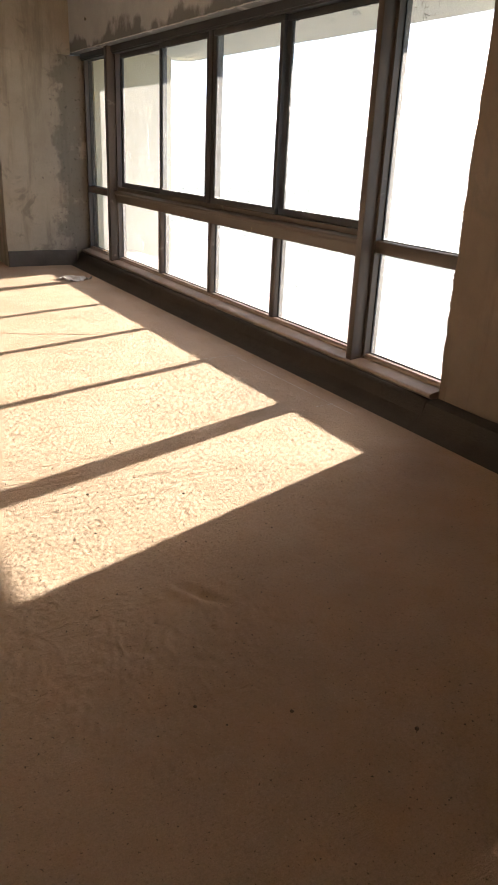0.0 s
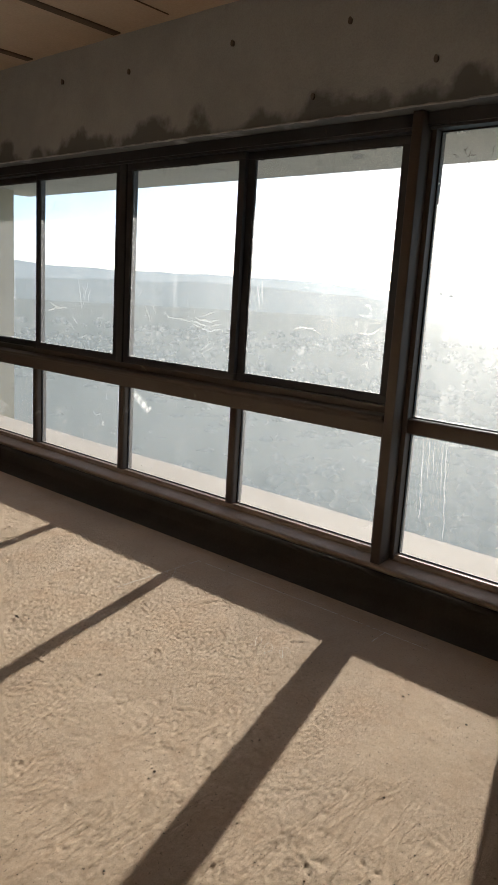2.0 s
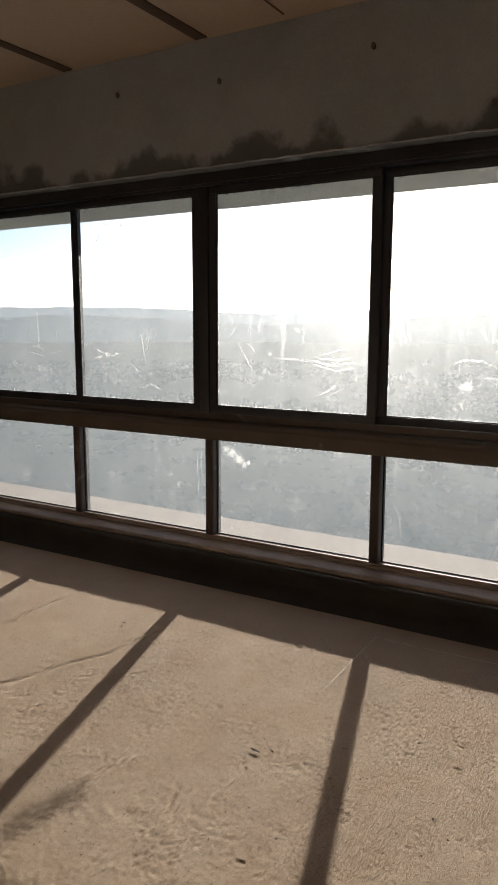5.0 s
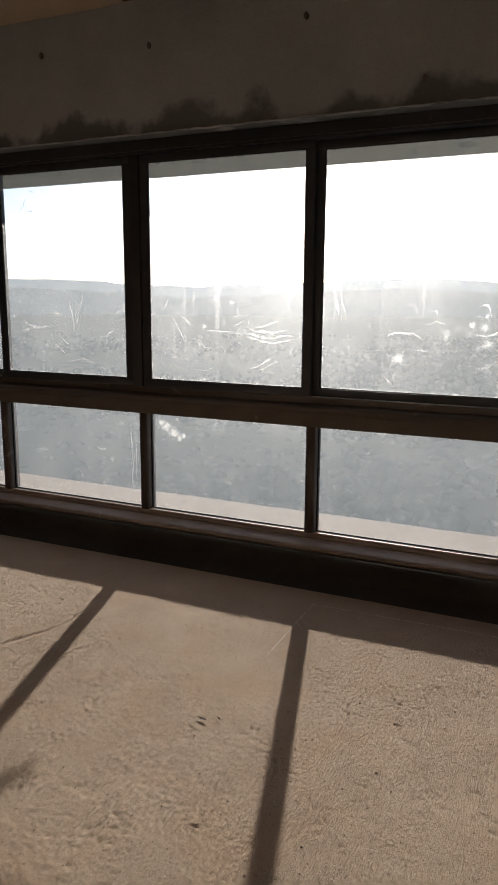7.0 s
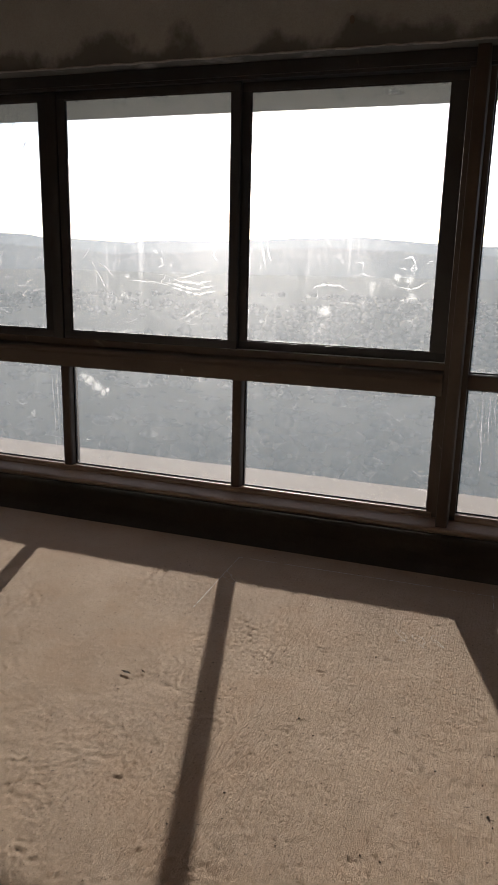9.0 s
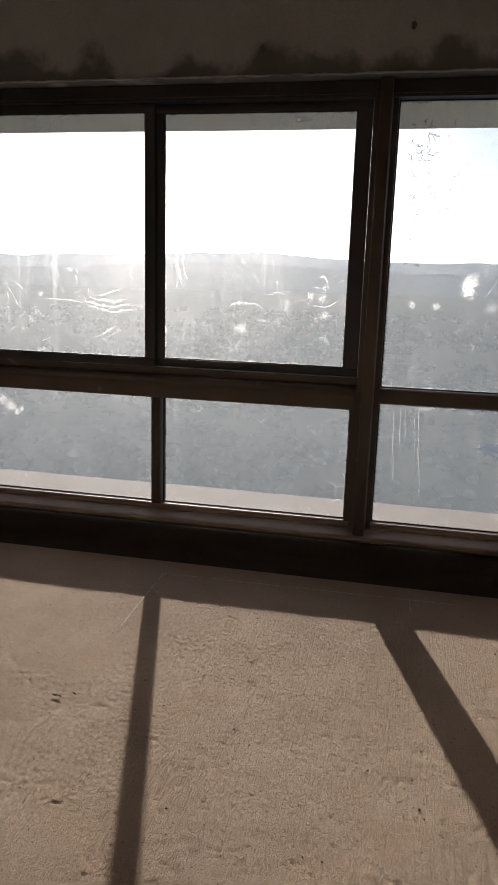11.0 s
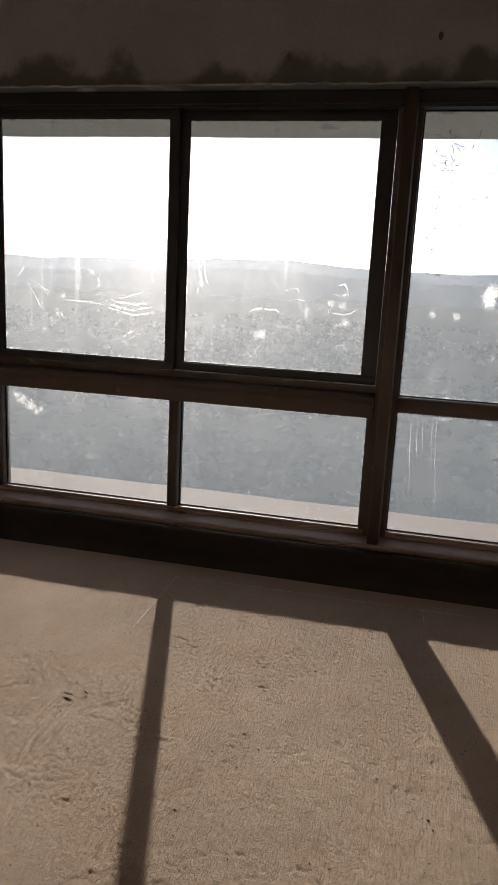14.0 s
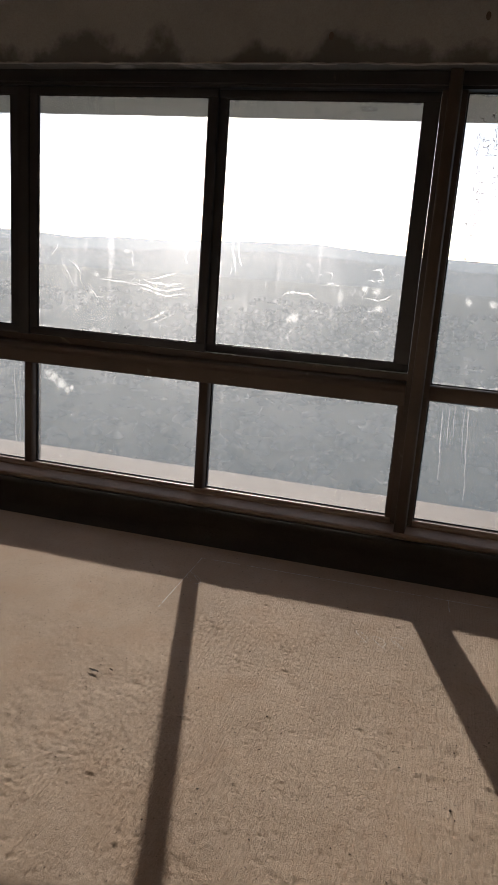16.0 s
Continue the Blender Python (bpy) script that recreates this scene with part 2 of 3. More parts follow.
# ---- building helpers ----
def mesh_of(name, bm, material):
    me = bpy.data.meshes.new(name)
    bm.to_mesh(me)
    bm.free()
    me.set_sharp_from_angle(angle=radians(35))
    me.materials.append(material)
    return me


def part(name, bm, material, parent=None, label=""):
    ob = new(name, mesh_of(name, bm, material))
    ob.parent = parent
    return tagged(ob, label)


def setting(name, bm, material, label):
    return tagged(part(name, bm, material), label, name.split("_")[0], kind="structure")


def box(x0, x1, y0, y1, z0, z1, bevel=0.0, bm=None):
    bm = bm or bmesh.new()
    m = Matrix.Translation(((x0 + x1) / 2, (y0 + y1) / 2, (z0 + z1) / 2)) @ Matrix.Diagonal((x1 - x0, y1 - y0, z1 - z0, 1))
    made = bmesh.ops.create_cube(bm, size=1, matrix=m)["verts"]
    if bevel:
        edges = list({e for v in made for e in v.link_edges})
        bmesh.ops.bevel(bm, geom=edges, offset=bevel, segments=2, affect="EDGES", profile=0.5)
    return bm


def prism(profile, axis, a, b, bevel=0.0):
    """A section drawn in (x, z) and run along y, or in (x, y) and run along z."""
    bm = bmesh.new()
    place = (lambda p, s: (p[0], s, p[1])) if axis == "y" else (lambda p, s: (p[0], p[1], s))
    rings = [[bm.verts.new(place(p, s)) for p in profile] for s in (a, b)]
    n = len(profile)
    for i in range(n):
        bm.faces.new((rings[0][i], rings[0][(i + 1) % n], rings[1][(i + 1) % n], rings[1][i]))
    bm.faces.new(rings[0][::-1])
    bm.faces.new(rings[1])
    bmesh.ops.recalc_face_normals(bm, faces=bm.faces)
    if bevel:
        bmesh.ops.bevel(bm, geom=list(bm.edges), offset=bevel, segments=1, affect="EDGES")
    return bm


def rough_slab(x0, x1, y0, y1, z0, z1, step=0.06, amount=0.004, seed=0):
    """A wall block whose faces are hand-trowelled: subdivided and pushed about a little."""
    bm = bmesh.new()
    size = (x1 - x0, y1 - y0, z1 - z0)
    cuts = [max(1, min(160, round(s / step))) for s in size]
    lows = (x0, y0, z0)
    cache = {}

    def vert(i, j, k):
        if (i, j, k) not in cache:
            p = Vector([lows[a] + size[a] * (i, j, k)[a] / cuts[a] for a in range(3)])
            q = p * 2.3 + Vector((seed, 0, 0))
            p += amount * (noise.noise_vector(q) + 0.7 * noise.noise_vector(q * 5))
            cache[i, j, k] = bm.verts.new(p)
        return cache[i, j, k]

    for a in range(3):
        b, c = (a + 1) % 3, (a + 2) % 3
        for end in (0, cuts[a]):
            for u in range(cuts[b]):
                for v in range(cuts[c]):
                    quad = []
                    for du, dv in ((0, 0), (1, 0), (1, 1), (0, 1)):
                        key = [0, 0, 0]
                        key[a], key[b], key[c] = end, u + du, v + dv
                        quad.append(vert(*key))
                    bm.faces.new(quad if end else quad[::-1])
    for f in bm.faces:
        f.smooth = True
    return bm


# ---- the room ----
WEST, SOUTH, NORTH, FACE = -1.7, -1.6, 10.38, 3.44
CEILING, HEAD = 3.32, 2.60
JAMB = 3.445


def build_floor():
    xs = np.concatenate([np.arange(WEST, 0.3, 0.1), np.arange(0.3, 3.12, 0.0075), np.arange(3.12, 3.66, 0.04)])
    ys = np.concatenate([np.arange(SOUTH, 1.2, 0.1), np.arange(1.2, 2.4, 0.011), np.arange(2.4, 7.2, 0.0075), np.arange(7.2, 8.6, 0.015), np.arange(8.6, NORTH + 0.1, 0.06)])
    gx, gy = np.meshgrid(xs, ys, indexing="ij")
    rng = np.random.default_rng(4)

    def lattice(scale, seed, across=1.0):
        r = np.random.default_rng(seed)
        table = r.random((1031, 1031))
        u, v = (gx + 20) * scale, (gy + 20 + 0.02 * np.sin(gx * 2)) * scale * across
        iu, iv = np.floor(u).astype(int), np.floor(v).astype(int)
        fu, fv = u - iu, v - iv
        fu, fv = fu * fu * (3 - 2 * fu), fv * fv * (3 - 2 * fv)
        g = lambda a, b: table[a % 1031, b % 1031]
        return (g(iu, iv) * (1 - fu) + g(iu + 1, iv) * fu) * (1 - fv) + (g(iu, iv + 1) * (1 - fu) + g(iu + 1, iv + 1) * fu) * fv - 0.5

    h = 0.006 * lattice(1.7, 1) + 0.002 * lattice(6, 2) + 0.0009 * lattice(17, 3) + 0.0012 * lattice(41, 4) * (lattice(3, 5) + 0.7)
    coarse = np.clip(lattice(2.1, 6) * 1.2 + 1.0, 0.8, 1.4)
    h += coarse * (0.0013 * np.clip(lattice(78, 7) + 0.5 * lattice(31, 9), -0.15, 0.6) + 0.0018 * np.abs(lattice(131, 8)) ** 1.5)
    h += coarse * rng.uniform(-0.0011, 0.0011, gx.shape)
    h += 0.006 * np.clip(lattice(64, 12) + 0.6 * lattice(5, 13) - 0.42, 0, 1) - 0.008 * np.clip(lattice(62, 14) + 0.4 * lattice(7, 15) - 0.36, 0, 1) - 0.019 * np.clip(lattice(100, 16) + 0.3 * lattice(11, 17) - 0.29, 0, 1)
    for _ in range(90):
        cx, cy = rng.uniform(0.4, 3.1), rng.uniform(1.0, 8.0)
        r, d = rng.uniform(0.015, 0.04), rng.uniform(-0.004, 0.003)
        h += d * np.exp(-(((gx - cx) / r) ** 2 + ((gy - cy) / (r * rng.uniform(0.5, 1.6))) ** 2))
    sandy = np.exp(-(((gx - 1.05) / 0.7) ** 2 + ((gy - 2.15) / 0.55) ** 2))
    h += sandy * (0.002 * lattice(9, 21) + 0.0035 * lattice(27, 22) + 0.005 * np.abs(lattice(43, 23)) + 0.004 * lattice(64, 24))
    h -= 0.024 * np.exp(-(((gx - 1.39 + 0.5 * (gy - 2.37)) / 0.03) ** 2 + ((gy - 2.37) / 0.07) ** 2))
    h += 0.010 * np.exp(-(((gx - 1.33 + 0.5 * (gy - 2.37)) / 0.03) ** 2 + ((gy - 2.37) / 0.09) ** 2))
    h += 0.0005 * np.sin(gy * 260 + 9 * lattice(2, 31) + gx * 12 + 4 * lattice(9, 33)) * np.clip(lattice(1.3, 32) * 3, 0, 1)
    dragged = np.clip(1.6 - ((gx - 1.4) / 1.0) ** 2 - ((gy - 3.9) / 0.9) ** 2, 0.15, 1) * np.clip(0.6 + 2.2 * lattice(1.6, 41), 0, 1)
    h -= dragged * (0.011 * np.clip(lattice(5, 42, 12) - 0.12, 0, 1) + 0.008 * np.clip(lattice(9, 43, 8) - 0.12, 0, 1))
    crack = 6.63 + 0.03 * np.sin(gx * 5) + 0.015 * np.sin(gx * 13) - 0.33 * (gx - 1.79)
    h -= 0.006 * np.exp(-(((gy - crack) / 0.016) ** 2)) * (gx > 1.2) * (gx < 2.6)
    h *= np.clip((3.12 - gx) / 0.10, 0.0, 1)
    nx, ny = len(xs), len(ys)
    verts = np.stack([gx, gy, h], -1).reshape(-1, 3)
    idx = np.arange(nx * ny).reshape(nx, ny)
    faces = np.stack([idx[:-1, :-1], idx[1:, :-1], idx[1:, 1:], idx[:-1, 1:]], -1).reshape(-1, 4)
    me = bpy.data.meshes.new("floor")
    me.from_pydata(verts.tolist(), [], faces.tolist())
    me.materials.append(M_FLOOR)
    me.shade_smooth()
    tagged(new("floor", me), "bare beige screed floor, rough and dusty", "floor", kind="structure")


build_floor()
setting("slab", box(WEST - 0.2, 3.74, SOUTH - 0.2, NORTH + 0.2, -0.25, -0.03), M_EXT, "concrete floor slab under the screed")
setting("ceiling", rough_slab(WEST - 0.2, FACE + 0.1, SOUTH - 0.2, NORTH + 0.2, CEILING, CEILING + 0.2, 0.3, 0.004), M_CEIL, "raw tan concrete ceiling")
setting("wall_east_beam", rough_slab(FACE, 3.74, SOUTH, NORTH + 0.2, HEAD, CEILING, 0.07, 0.006, 3), M_BEAM, "grey rendered beam above the window, damp-stained")
setting("wall_east_parapet", prism([(3.74, -0.02), (3.74, 0.165), (3.50, 0.165), (3.46, 0.15), (3.44, 0.07), (3.40, 0.03), (3.30, -0.01)], "y", JAMB, NORTH, 0.004), M_PARAPET, "low dark parapet under the window, shade painted into its colour")
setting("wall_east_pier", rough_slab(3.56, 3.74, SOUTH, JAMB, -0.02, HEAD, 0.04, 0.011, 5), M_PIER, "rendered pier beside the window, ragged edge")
setting("baseboard_pier", prism([(3.6, -0.02), (3.6, 0.17), (3.51, 0.165), (3.47, 0.15), (3.44, 0.07), (3.40, 0.03), (3.30, -0.01)], "y", SOUTH, JAMB - 0.001, 0.0), M_PARAPET, "mortar fillet at the pier's foot, darkened by painted shade")
setting("wall_north", rough_slab(2.5, 3.74, NORTH, NORTH + 0.2, -0.02, 2.58, 0.06, 0.007, 8), M_DAMP, "water-stained unseen cement render wall")
setting("wall_north_beam", rough_slab(WEST, FACE, NORTH - 0.02, NORTH + 0.2, 2.58, CEILING, 0.08, 0.006, 9), M_WALL, "rendered beam over the end wall")
setting("baseboard_north", prism([(2.5, NORTH + 0.02), (3.42, NORTH + 0.02), (3.42, NORTH - 0.03), (2.5, NORTH - 0.03)], "z", -0.01, 0.2, 0.008), M_BAND, "dark damp-proof band at the wall's foot")
setting("wall_north_west", rough_slab(WEST, 1.6, NORTH, NORTH + 0.2, -0.02, 2.58, 0.12, 0.006, 10), M_WALL, "unseen cement render wall")
setting("wall_passage", box(1.4, 2.7, NORTH + 1.2, NORTH + 1.4, -0.02, 2.6, 0.005), M_WALL, "rendered wall behind the doorway")
setting("wall_passage_side", box(1.4, 1.6, NORTH + 0.2, NORTH + 1.2, -0.02, 2.6, 0.005), M_WALL, "rendered side of the passage")
setting("wall_passage_end", box(2.5, 2.7, NORTH + 0.2, NORTH + 1.2, -0.02, 2.6, 0.005), M_WALL, "rendered side of the passage")
setting("floor_passage", box(1.4, 2.7, NORTH + 0.09, NORTH + 1.4, -0.1, -0.002), M_FLOOR, "screed floor of the passage")
setting("ceiling_passage", box(1.4, 2.7, NORTH + 0.2, NORTH + 1.4, 2.6, 2.7), M_CEIL, "concrete ceiling of the passage")
# West and south walls are out of view, set close as bounce surfaces.
setting("wall_west", rough_slab(WEST - 0.2, WEST, SOUTH, NORTH + 0.2, -0.02, CEILING, 0.2, 0.006, 11), M_BACK, "unseen cement render wall")
setting("wall_south", rough_slab(WEST - 0.2, 3.74, SOUTH - 0.2, SOUTH, -0.02, CEILING, 0.2, 0.006, 12), M_BACK, "unseen cement render wall")

# timber strips left in the ceiling by the formwork
for y in (3.15, 4.25, 5.36, 6.63, 7.70, 8.80, 9.85):
    strip = part("ceiling_strip", box(WEST + 0.05, FACE - 0.03, y - 0.04, y + 0.04, CEILING - 0.008, CEILING + 0.006, 0.003), M_STRIP)
    tagged(strip, "dark timber formwork strip set flush in the ceiling", "strip", "ceiling strips", "structure")

joint = part("ceiling_joint", box(WEST + 0.05, FACE - 0.08, 6.05, 6.06, CEILING - 0.006, CEILING + 0.006), M_STRIP)
tagged(joint, "thin dark board joint in the ceiling", "joint", kind="structure")

# ragged plaster lip over the window head
lip = bmesh.new()
ring = []
for i in range(241):
    y = JAMB + (NORTH - 0.05 - JAMB) * i / 240
    w = 0.004 * noise.noise((y * 3, 0, 1)) + 0.005 * noise.noise((y * 11, 4, 1))
    ring.append([lip.verts.new((FACE - 0.012 + dx, y, HEAD + dz + w)) for dx, dz in ((0.02, -0.004), (0.002, -0.002), (0.003, 0.003 + 0.006 * noise.noise((y * 17, 2, 5))), (0.02, 0.006))])
for a, b in zip(ring, ring[1:]):
    for k in range(3):
        lip.faces.new((a[k], a[k + 1], b[k + 1], b[k]))
setting("trim_window_head", lip, M_LIP, "ragged pale plaster lip over the window")

# tie-rod holes in the beam, their dark depth painted as dark plugs
for y, z in ((7.3, 3.11), (6.52, 3.07), (5.56, 3.09), (8.8, 3.12), (4.72, 3.06), (4.93, 2.72), (4.2, 2.8), (9.7, 2.9)):
    bm = bmesh.new()
    bmesh.ops.create_cone(bm, cap_ends=True, segments=10, radius1=0.012, radius2=0.009, depth=0.02, matrix=pose(FACE - 0.004, y, z, 0, 90, 0) @ Matrix.Diagonal((1.6, 1, 1, 1)))
    tagged(part("tie_hole", bm, M_BAND), "small dark plug standing for a tie-rod hole in the beam", "plug", "tie holes", "structure")

# ---- the window ----
window = tagged(new("window_1"), "wide bronze aluminium window with sliding sashes and dusty panes", "window", kind="structure")
GX = 3.66
SILL = [(3.70, 0.165), (3.70, 0.235), (3.672, 0.235), (3.672, 0.252), (3.615, 0.252), (3.615, 0.236), (3.60, 0.228), (3.60, 0.218), (3.505, 0.204), (3.492, 0.196), (3.492, 0.182), (3.51, 0.165)]
part("window_sill", prism(SILL, "y", JAMB + 0.002, NORTH - 0.03, 0.0015), M_SILL, window, "dusty bronze sill profile")
part("head_frame", prism([(3.56, 2.535), (3.56, 2.598), (3.70, 2.598), (3.70, 2.535), (3.69, 2.535), (3.69, 2.52), (3.575, 2.52), (3.575, 2.535)], "y", JAMB + 0.002, NORTH - 0.03, 0.0015), M_SASH, window)
P1, P0 = (4.25, 4.375), (9.19, 9.345)
EDGE = 4.405
for a, b in (P1, P0):
    prof = [(3.70, a), (3.70, b), (3.60, b), (3.60, b - 0.028), (3.512, b - 0.032), (3.508, b - 0.036), (3.508, a + 0.036), (3.512, a + 0.032), (3.60, a + 0.028), (3.60, a)]
    part("post", prism(prof, "z", 0.2, HEAD - 0.003, 0.0015), M_ALU, window, "bronze box-section post")
part("jamb_frame", box(3.60, 3.70, JAMB + 0.002, JAMB + 0.03, 0.252, 2.52, 0.002), M_ALU, window)
part("jamb_frame", prism([(3.60, 10.30), (3.60, 10.345), (3.70, 10.345), (3.70, 10.30)], "z", 0.252, 2.52, 0.002), M_ALU, window)


def pane(y0, y1, z0, z1, x, parent, name="pane"):
    return part(name, box(x - 0.0025, x + 0.0025, y0, y1, z0, z1), M_GLASS, parent, "dusty glass pane")


def bead(y0, y1, z0, z1, x, parent):
    """A thin gasket bead round a pane, mitred as one ring."""
    bm = bmesh.new()
    w = 0.007
    for a, b, c, d in ((y0, y1, z0, z0 + w), (y0, y1, z1 - w, z1), (y0, y0 + w, z0 + w, z1 - w), (y1 - w, y1, z0 + w, z1 - w)):
        box(x - 0.010, x - 0.003, a, b, c, d, 0, bm)
    return part("gasket", bm, M_RUBBER, parent)


# lower lights
part("packer", box(3.605, 3.70, P1[1], EDGE, 0.252, 0.908, 0.0015), M_ALU, window)
MULL = [(7.90, 7.965), (6.695, 6.76), (5.515, 5.58)]
for a, b in MULL:
    prof = [(3.70, a), (3.70, b), (3.615, b), (3.60, b - 0.008), (3.60, a + 0.008), (3.615, a)]
    part("mullion", prism(prof, "z", 0.25, 0.908, 0.0012), M_ALU, window)
LOWER = [(EDGE, 5.515), (5.58, 6.695), (6.76, 7.90), (7.965, P0[0])]
for a, b in LOWER:
    pane(a, b, 0.252, 0.908, GX, window)
    bead(a, b, 0.252, 0.908, GX, window)
TRANSOM = [(3.70, 0.908), (3.70, 1.075), (3.69, 1.085), (3.60, 1.085), (3.60, 1.045), (3.555, 1.035), (3.545, 1.028), (3.545, 1.012), (3.575, 0.985), (3.585, 0.908)]
part("transom", prism(TRANSOM, "y", P1[1], P0[0], 0.0015), M_ALU, window)
for a, b in ((JAMB + 0.03, P1[0]), (P0[1], 10.30)):
    part("transom", prism([(3.70, 0.95), (3.70, 1.035), (3.615, 1.035), (3.605, 1.028), (3.605, 0.957), (3.615, 0.95)], "y", a, b, 0.0012), M_ALU, window)
    for z0, z1 in ((0.252, 0.95), (1.035, 2.52)):
        pane(a, b, z0, z1, GX, window)
        bead(a, b, z0, z1, GX, window)
part("sash_post", box(3.585, 3.70, 6.715, 6.785, 1.085, 2.52, 0.002), M_SASH, window)


def sash(y0, y1, x, right=0.05, left=0.05):
    """A sliding sash: two stiles, two rails, its pane and gasket."""
    z0, z1, g0, g1 = 1.087, 2.518, 1.132, 2.474
    root = part("sash", box(x - 0.016, x + 0.016, y0, y1, z0, g0, 0.0015), M_SASH, window, "dark sliding sash")
    part("rail", box(x - 0.016, x + 0.016, y0, y1, g1, z1, 0.0015), M_SASH, root)
    part("stile", prism([(x - 0.016, y0), (x - 0.016, y0 + right), (x + 0.016, y0 + right), (x + 0.016, y0)], "z", g0, g1, 0.0015), M_SASH, root)
    part("stile", prism([(x - 0.016, y1 - left), (x - 0.016, y1), (x + 0.016, y1), (x + 0.016, y1 - left)], "z", g0, g1, 0.0015), M_SASH, root)
    pane(y0 + right, y1 - left, g0, g1, x, root)
    bead(y0 + right, y1 - left, g0, g1, x, root)
    return root


INNER, OUTER = 3.612, 3.652
sash(7.88, 9.14, OUTER)
sash(6.79, 7.908, INNER)
sash(5.556, 6.71, INNER)
sash(4.3796, 5.60, OUTER, 0.0779, 0.088)

# ---- outside: balcony ledge, soffit, fin ----
setting("ledge", rough_slab(3.70, 4.22, 2.2, 10.25, -0.25, 0.19, 0.12, 0.004, 21), M_LEDGE, "pale cement ledge outside the window")
setting("soffit", rough_slab(3.74, 5.23, 0.5, 10.7, 2.672, 2.9, 0.25, 0.003, 22), M_EXT, "cement overhang above the window")
setting("fin", rough_slab(3.70, 4.77, 10.25, 10.5, -3.0, 2.668, 0.2, 0.003, 23), M_CREAM, "cream plastered fin wall beside the window")

# ---- distance: wooded plain and hazy hills, seen from high up ----
GROUND = -42.0


def hazed_ground():
    n = Nodes("wooded_plain")
    n.co = n.add("ShaderNodeNewGeometry").outputs["Position"]
    colour = n.mix(n.ramp(n.noise(0.004, 8, 0.6), 0.35, 0.65), (0.10, 0.12, 0.075, 1), (0.20, 0.19, 0.13, 1))
    colour = n.mix(n.ramp(n.noise(0.05, 7, 0.7), 0.5, 0.62), colour, (0.055, 0.075, 0.04, 1))
    n.link(colour, n.bsdf.inputs["Base Color"])
    n.bsdf.inputs["Roughness"].default_value = 1.0
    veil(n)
    return n.mat


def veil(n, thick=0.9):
    """Distance beyond the window: misty air painted as emission mixed over the surface."""
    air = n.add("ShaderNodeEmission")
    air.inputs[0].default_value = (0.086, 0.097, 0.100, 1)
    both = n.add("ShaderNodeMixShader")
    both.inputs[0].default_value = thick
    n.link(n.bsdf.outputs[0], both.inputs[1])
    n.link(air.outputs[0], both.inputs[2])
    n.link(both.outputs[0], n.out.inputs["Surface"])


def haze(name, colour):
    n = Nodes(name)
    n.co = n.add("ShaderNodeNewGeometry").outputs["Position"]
    # Hills give off their own colour: the haze's pale tint is painted in.
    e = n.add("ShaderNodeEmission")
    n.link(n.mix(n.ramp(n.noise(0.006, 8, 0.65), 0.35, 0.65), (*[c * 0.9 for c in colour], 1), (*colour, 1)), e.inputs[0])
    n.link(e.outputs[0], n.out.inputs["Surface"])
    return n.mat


M_PLAIN = hazed_ground()
bm = bmesh.new()
rings = []
for r in (3, 60, 120, 200, 320, 500, 800, 1300, 2000, 3000, 4600):
    rings.append([bm.verts.new((r * math.cos(a), r * math.sin(a), GROUND + (6 * noise.noise((r * 0.002 * math.cos(a), r * 0.002 * math.sin(a), 3)) if r > 150 else 0)))
                  for a in [2 * math.pi * k / 96 for k in range(96)]])
for a, b in zip(rings, rings[1:]):
    for k in range(96):
        bm.faces.new((a[k], b[k], b[(k + 1) % 96], a[(k + 1) % 96]))
bm.faces.new(rings[0])
setting("ground", bm, M_PLAIN, "wooded plain far below, under painted haze glow")


def ridge(name, dist, low, high, seed, material, label):
    """A range of hills as a closed slope from the plain up to an uneven crest."""
    bm = bmesh.new()
    lines = []
    for k in range(221):
        a = radians(-60 + 160 * k / 220)
        e = low + (high - low) * (0.5 + 0.9 * noise.noise((k * 0.045, seed, 0)) + 0.25 * noise.noise((k * 0.19, seed, 5)) + 0.1 * noise.noise((k * 0.7, seed, 9)))
        top = 1.6 + dist * math.tan(radians(e))
        lines.append([bm.verts.new((d * math.cos(a), d * math.sin(a), z)) for d, z in ((dist * 0.72, GROUND - 5), (dist * 0.9, GROUND + 0.55 * (top - GROUND)), (dist, top), (dist * 1.1, GROUND - 5))])
    for a, b in zip(lines, lines[1:]):
        for k in range(3):
            bm.faces.new((a[k], b[k], b[k + 1], a[k + 1]))
    setting(name, bm, material, label)


ridge("backdrop_far_hills", 4000, 0.9, 1.75, 2, haze("far_haze", (0.175, 0.196, 0.213)), "pale blue hills on the horizon, glowing with painted haze")
ridge("backdrop_near_hills", 2900, 0.2, 0.95, 7, haze("near_haze", (0.125, 0.141, 0.15)), "grey-green hills glowing in painted haze")


